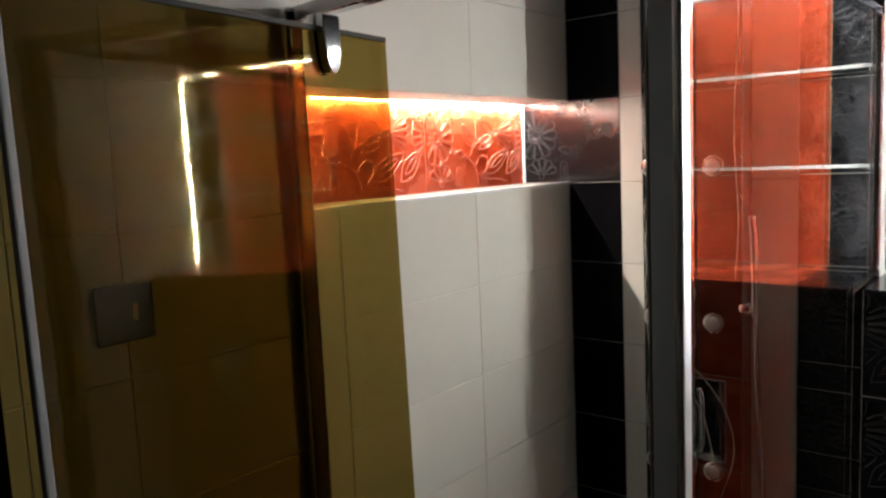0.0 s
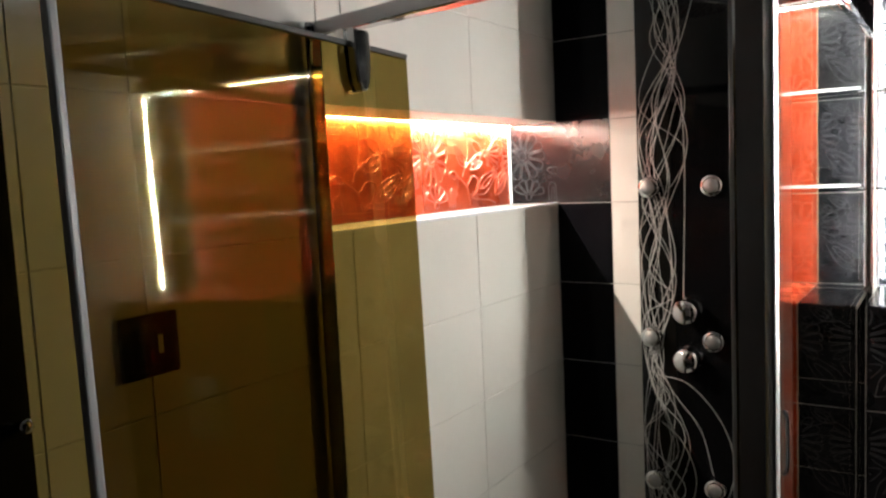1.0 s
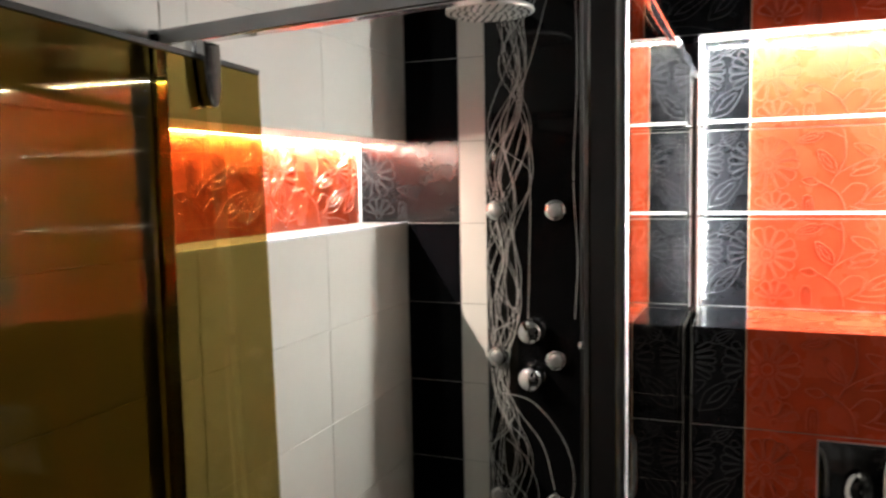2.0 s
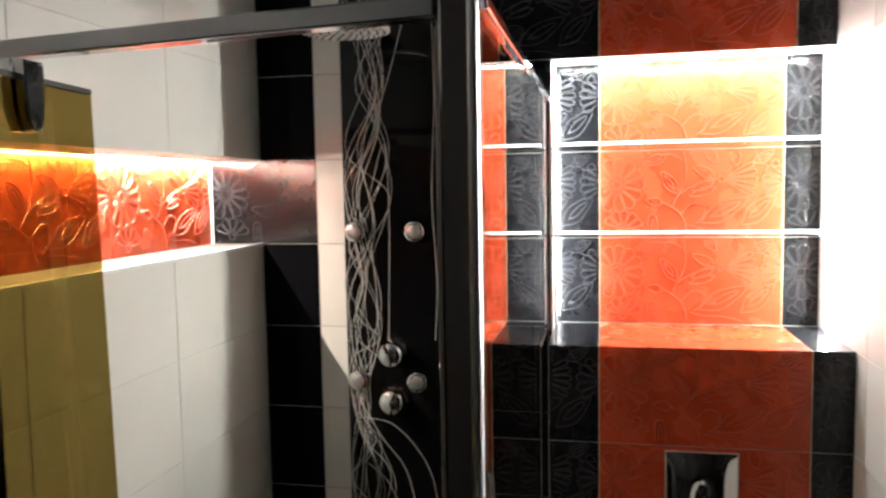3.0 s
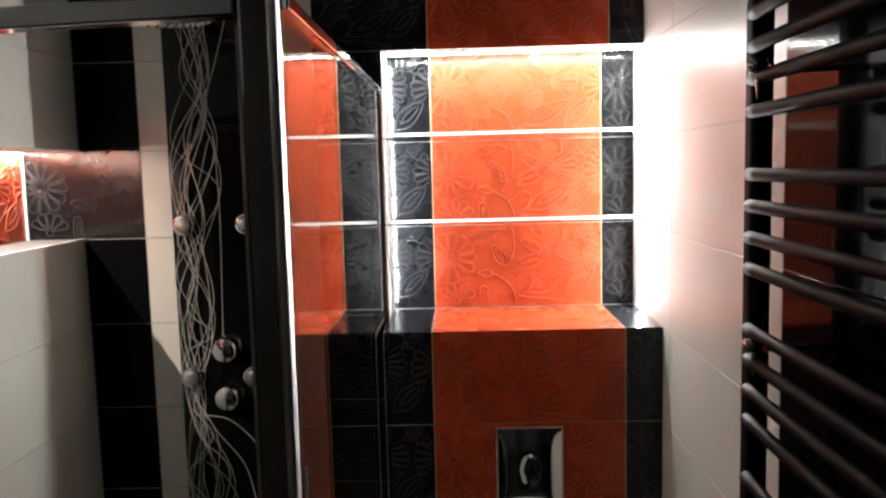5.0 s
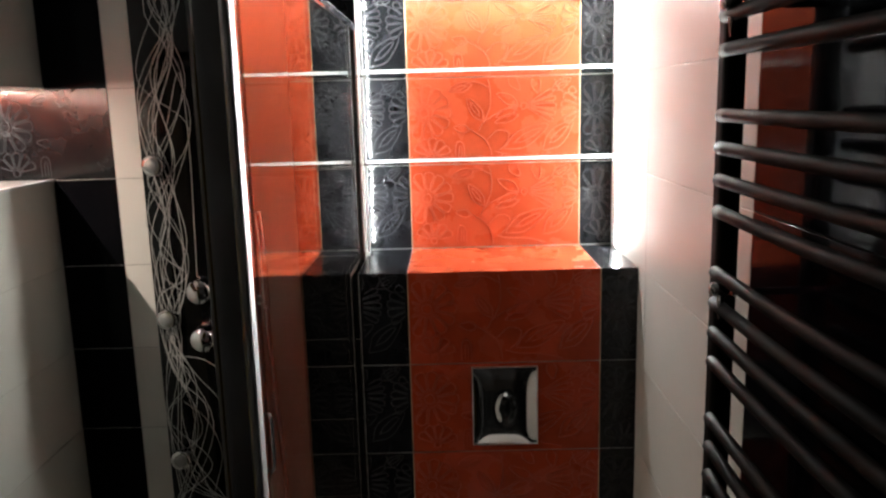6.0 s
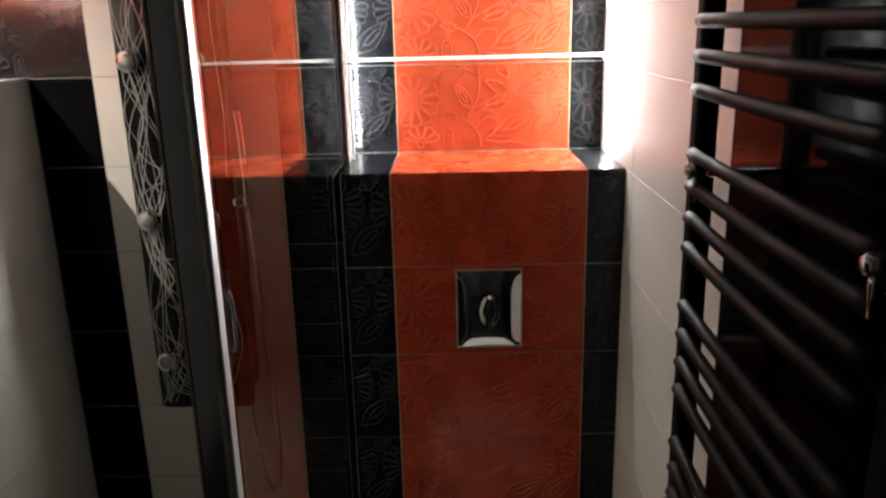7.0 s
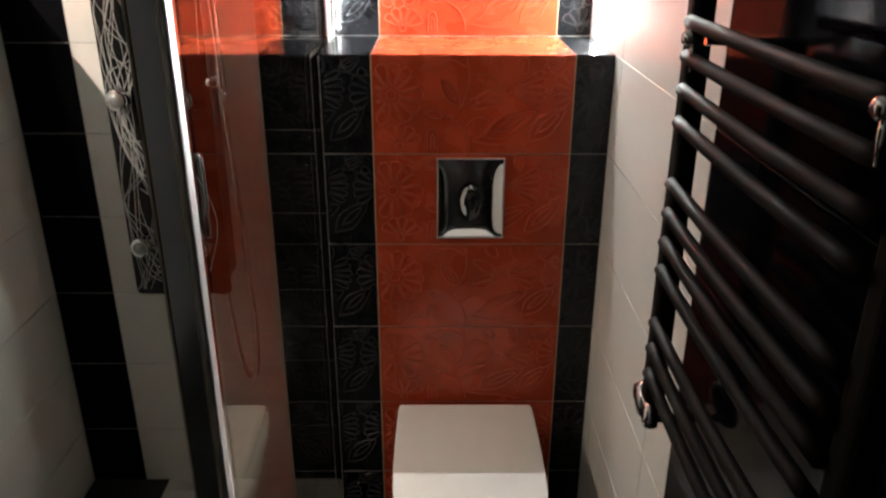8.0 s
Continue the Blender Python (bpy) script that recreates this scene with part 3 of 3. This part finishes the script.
for x, z in ((-0.622, 1.569), (-0.472, 1.569), (-0.622, 1.198), (-0.472, 1.198), (-0.620, 0.832), (-0.473, 0.832)):
    jet(x, z)
for z, turn in ((1.270, -30), (1.152, 25)):
    k = part("mixer_knob", turned([(0, 0), (0.030, 0), (0.031, 0.004), (0.027, 0.007), (0.026, 0.03), (0.029, 0.036), (0.0295, 0.05), (0.025, 0.056), (0, 0.057)], pose(-0.531, PF - 0.0004, z, 90, 0, 0), 32), M_CHROME, column, "chrome mixer knob", True)
    lever = box(-0.006, 0.006, -0.016, -0.002, 0.006, 0.030, 0.003)
    bmesh.ops.transform(lever, matrix=pose(-0.531, PF - 0.046, z, 0, turn, 0), verts=lever.verts)
    part("lever", lever, M_CHROME, k, "short chrome lever")
# hand shower on the column's edge, with its hose
hx, hy = PX1 + 0.026, PF + 0.004
part("holder", turned([(0, 0), (0.011, 0), (0.013, 0.004), (0.013, 0.03), (0, 0.032)], pose(PX1 - 0.006, hy, 1.235, 0, 90, 0), 18), M_CHROME, column, "chrome holder", True)
hand = part("hand_shower", tube(glide([(hx + 0.004, hy - 0.004, 1.215), (hx + 0.004, hy - 0.006, 1.30), (hx + 0.002, hy - 0.008, 1.40), (hx, hy - 0.016, 1.455)], 6), 0.0095, 14), M_CHROME, column, "slim chrome hand shower", True)
part("hose", tube(glide([(hx + 0.004, hy - 0.004, 1.216), (hx + 0.006, hy + 0.01, 1.05), (hx + 0.012, hy + 0.03, 0.80), (hx + 0.014, hy + 0.045, 0.55), (hx, hy + 0.05, 0.42), (hx - 0.03, hy + 0.055, 0.44), (hx - 0.05, hy + 0.06, 0.60), (hx - 0.06, hy + 0.06, 0.74)], 8), 0.0065, 10), M_CHROME, column, "thin metal hose", True)
# rain head
HC = (-0.575, 1.75, 2.014)
part("arm", box(HC[0] - 0.022, HC[0] + 0.022, HC[1] - 0.01, PF + 0.01, 2.042, 2.060, 0.005), M_CHROME, column, "flat chrome arm")
head = part("rain_head", turned([(0, 0.028), (0.03, 0.028), (0.035, 0.014), (0.092, 0.012), (0.098, 0.008), (0.098, 0.001), (0.094, 0), (0, 0)], pose(*HC), 44), M_ROSE, column, "round pale grey overhead rose", True)
noz = bmesh.new()
for r, n in ((0.018, 6), (0.036, 12), (0.054, 18), (0.072, 24), (0.087, 30)):
    for i in range(n):
        turned([(0.003, 0.0), (0.0022, -0.003)], pose(HC[0] + r * math.cos(6.283 * i / n), HC[1] + r * math.sin(6.283 * i / n), HC[2]), 6, noz)
part("nozzles", noz, M_DARK, head, "rubber nozzles")

# ---- flush plate ----
plate = thing("flush_plate", "pillow-shaped polished chrome flush plate on orange tiles", "flush plate", at=(0.1895, FRONT - 0.0005, 0.979))
W2, H2 = 0.0765, 0.0965
bm = bmesh.new()
nx, nz = 24, 28
grid = []
for j in range(nz + 1):
    row = []
    for i in range(nx + 1):
        u, v = 2 * i / nx - 1, 2 * j / nz - 1
        edge = max(abs(u), abs(v))
        dish = 0.0095 * (1 - u ** 4) * (1 - v ** 4)
        y = -0.003 - dish
        # raised oval push button with a lower lip
        e = math.hypot(u / 0.27, (v + 0.04) / 0.42)
        if e < 1:
            y += 0.007 * (1 - e * e) ** 0.5 - 0.004 * max(0.0, 1 - (e / 0.6) ** 2)
        row.append(bm.verts.new((u * W2, y, v * H2)))
    grid.append(row)
for j in range(nz):
    for i in range(nx):
        bm.faces.new((grid[j][i], grid[j][i + 1], grid[j + 1][i + 1], grid[j + 1][i]))
part("face_plate", bm, M_CHROME, plate, "mirror-bright bulging face", True)
bm = bmesh.new()
for x0, x1, z0, z1 in ((-W2 - 0.002, -W2 + 0.0005, -H2 - 0.002, H2 + 0.002), (W2 - 0.0005, W2 + 0.002, -H2 - 0.002, H2 + 0.002), (-W2, W2, -H2 - 0.002, -H2 + 0.0005), (-W2, W2, H2 - 0.0005, H2 + 0.002)):
    box(x0, x1, -0.005, 0, z0, z1, 0.0008, bm)
part("rim", bm, M_SATIN, plate, "thin satin rim")

# ---- toilet ----
TC, TB, TF, TZ = 0.184, 1.843, 1.30, 0.43
toilet = thing("toilet", "white wall-hung toilet with its lid closed", "toilet", at=(TC, 0, 0))


def pan_outline(half, back, front, square=3.2, n=44, taper=1.0):
    pts = []
    mid = back - 0.17
    for i in range(n + 1):
        a = math.pi * i / n
        c, s = math.cos(a), math.sin(a)
        pts.append((half * math.copysign(abs(c) ** (2 / square), c), mid - (mid - front) * abs(s) ** (2 / square)))
    return [(half * 0.965 * taper, back), (half * 0.99, back - 0.02)] + pts + [(-half * 0.99, back - 0.02), (-half * 0.965 * taper, back)]


part("lid", slab_outline(pan_outline(0.174, TB, TF), TZ - 0.022, TZ, 0.007), M_LID, toilet, "closed white lid with squared sides")
part("seat", slab_outline(pan_outline(0.170, TB - 0.004, TF + 0.006), TZ - 0.040, TZ - 0.0235, 0.004), M_LID, toilet, "white seat ring")
bm = bmesh.new()
rings = []
for s, z, back, front in ((1.0, 0.389, FRONT - 0.001, 1.31), (0.98, 0.33, FRONT - 0.001, 1.33), (0.88, 0.22, FRONT - 0.001, 1.44), (0.70, 0.13, FRONT - 0.001, 1.60), (0.62, 0.10, FRONT - 0.001, 1.66)):
    rings.append([bm.verts.new((x, y, z)) for x, y in pan_outline(0.172 * s, back, front, 2.7)])
for a, b in zip(rings, rings[1:]):
    for i in range(len(a)):
        bm.faces.new((a[i], a[(i + 1) % len(a)], b[(i + 1) % len(a)], b[i]))
bm.faces.new(rings[0])
bm.faces.new(rings[-1])
part("bowl", bm, M_CERAMIC, toilet, "white ceramic bowl", True)
for s in (-1, 1):
    part("hinge", turned([(0, -0.022), (0.009, -0.022), (0.009, 0.022), (0, 0.022)], pose(s * 0.08, TB + 0.013, TZ - 0.022, 0, 90, 0), 16), M_CHROME, toilet, "chrome lid hinge")

# ---- towel radiator ----
RY0, RY1, RXX = 0.646, 1.154, 0.430
radiator = thing("towel_radiator", "dark brown ladder towel radiator with bowed bars", "radiator")
for y in (RY0, RY1):
    part("upright", box(RXX - 0.004, RXX + 0.026, y - 0.017, y + 0.017, 0.900, 1.908, 0.009, seg=3), M_RAD, radiator)
bars = [z0 - 0.0418 * k for z0, n in ((1.879, 4), (1.672, 4), (1.4645, 4), (1.257, 4), (1.0495, 3)) for k in range(n)]
bar_mesh = None
for z in bars:
    if bar_mesh is None:
        ln = [(RXX - 0.009 - 0.004 * math.sin(math.pi * i / 16), RY1 - 0.026 - (RY1 - RY0 - 0.038) * i / 16, 0) for i in range(17)]
        ob = part("bar", tube(ln, 0.0088, 12), M_RAD, radiator, smooth=True)
        bar_mesh = ob.data
    else:
        ob = new("bar", bar_mesh)
        ob.parent = radiator
    ob.matrix_basis = pose(0, 0, z)
for y, z in ((RY1 - 0.062, 1.450), (RY1 - 0.062, 1.808), (RY0 + 0.002, 1.464)):
    b = part("bracket", turned([(0, 0), (0.008, 0), (0.009, 0.004), (0.009, 0.02), (0.006, 0.024), (0, 0.025)], pose(RXX - 0.004 if y > 1 else RXX - 0.010, y, z, 0, -90, 0), 18), M_CHROME, radiator, "small chrome wall bracket cap", True)
    part("hanging_pin", turned([(0, 0), (0.0035, 0), (0.0045, -0.012), (0.002, -0.034), (0, -0.035)], pose(RXX - 0.014 if y > 1 else RXX - 0.024, y, z - 0.006), 12), M_CHROME, b, "", True)
    part("bracket_arm", tube([(RXX + 0.0 if y > 1 else RXX - 0.02, y, z - 0.004), (RX - 0.001, y, z - 0.004)], 0.005, 10), M_CHROME, b)
valve = thing("radiator_valve", "chrome thermostatic valve under the radiator", "valve")
part("body", turned([(0, 0), (0.013, 0), (0.013, 0.012), (0.011, 0.014), (0.011, 0.044), (0, 0.045)], pose(RXX + 0.011, RY1, 0.856, 0, 0, 0), 20), M_CHROME, valve, "", True)
part("head", turned([(0, 0), (0.012, 0), (0.017, 0.006), (0.018, 0.04), (0.015, 0.052), (0.008, 0.056), (0, 0.057)], pose(RXX + 0.011, RY1 + 0.010, 0.866, -58, 0, 0), 22), M_PROFILE, valve, "dark chrome regulating handle", True)
part("tail", tube(glide([(RXX + 0.011, RY1, 0.868), (RXX + 0.03, RY1, 0.868), (RX - 0.001, RY1, 0.868)], 4), 0.008, 12), M_CHROME, valve, "", True)

# ---- tall cabinet by the shower ----
cab = thing("tall_cabinet", "tall black lacquered cabinet against the side wall", "cabinet")
part("carcass", box(LX + 0.001, -0.872, -0.15, 0.508, 0.0012, 1.766, 0.003), M_LACQUER, cab)
for y0, y1 in ((-0.148, 0.177), (0.181, 0.506)):
    d = part("door", box(-0.8715, -0.85, y0, y1, 0.03, 1.764, 0.003), M_LACQUER, cab, "glossy black door")
    part("handle", turned([(0, 0), (0.004, 0), (0.004, 0.008), (0.008, 0.011), (0.008, 0.016), (0, 0.018)], pose(-0.85, y1 - 0.014, 1.372, 0, 90, 0), 16), M_CHROME, d, "small chrome knob", True)

# ---- light switch on the side wall ----
switch = thing("light_switch", "black square light switch on cream tiles", "light switch", at=(LX + 0.0006, 0.715, 1.407))
bm = box(0, 0.009, -0.046, 0.046, -0.044, 0.044, 0.003)
part("plate", bm, M_LACQUER, switch, "glossy black cover plate")
part("rocker", box(0.0092, 0.0125, -0.026, 0.026, -0.026, 0.026, 0.0015), M_LACQUER, switch)
part("indicator", box(0.0126, 0.0136, 0.008, 0.016, -0.012, 0.014, 0.0004), M_SEAL, switch, "small pale indicator slot")
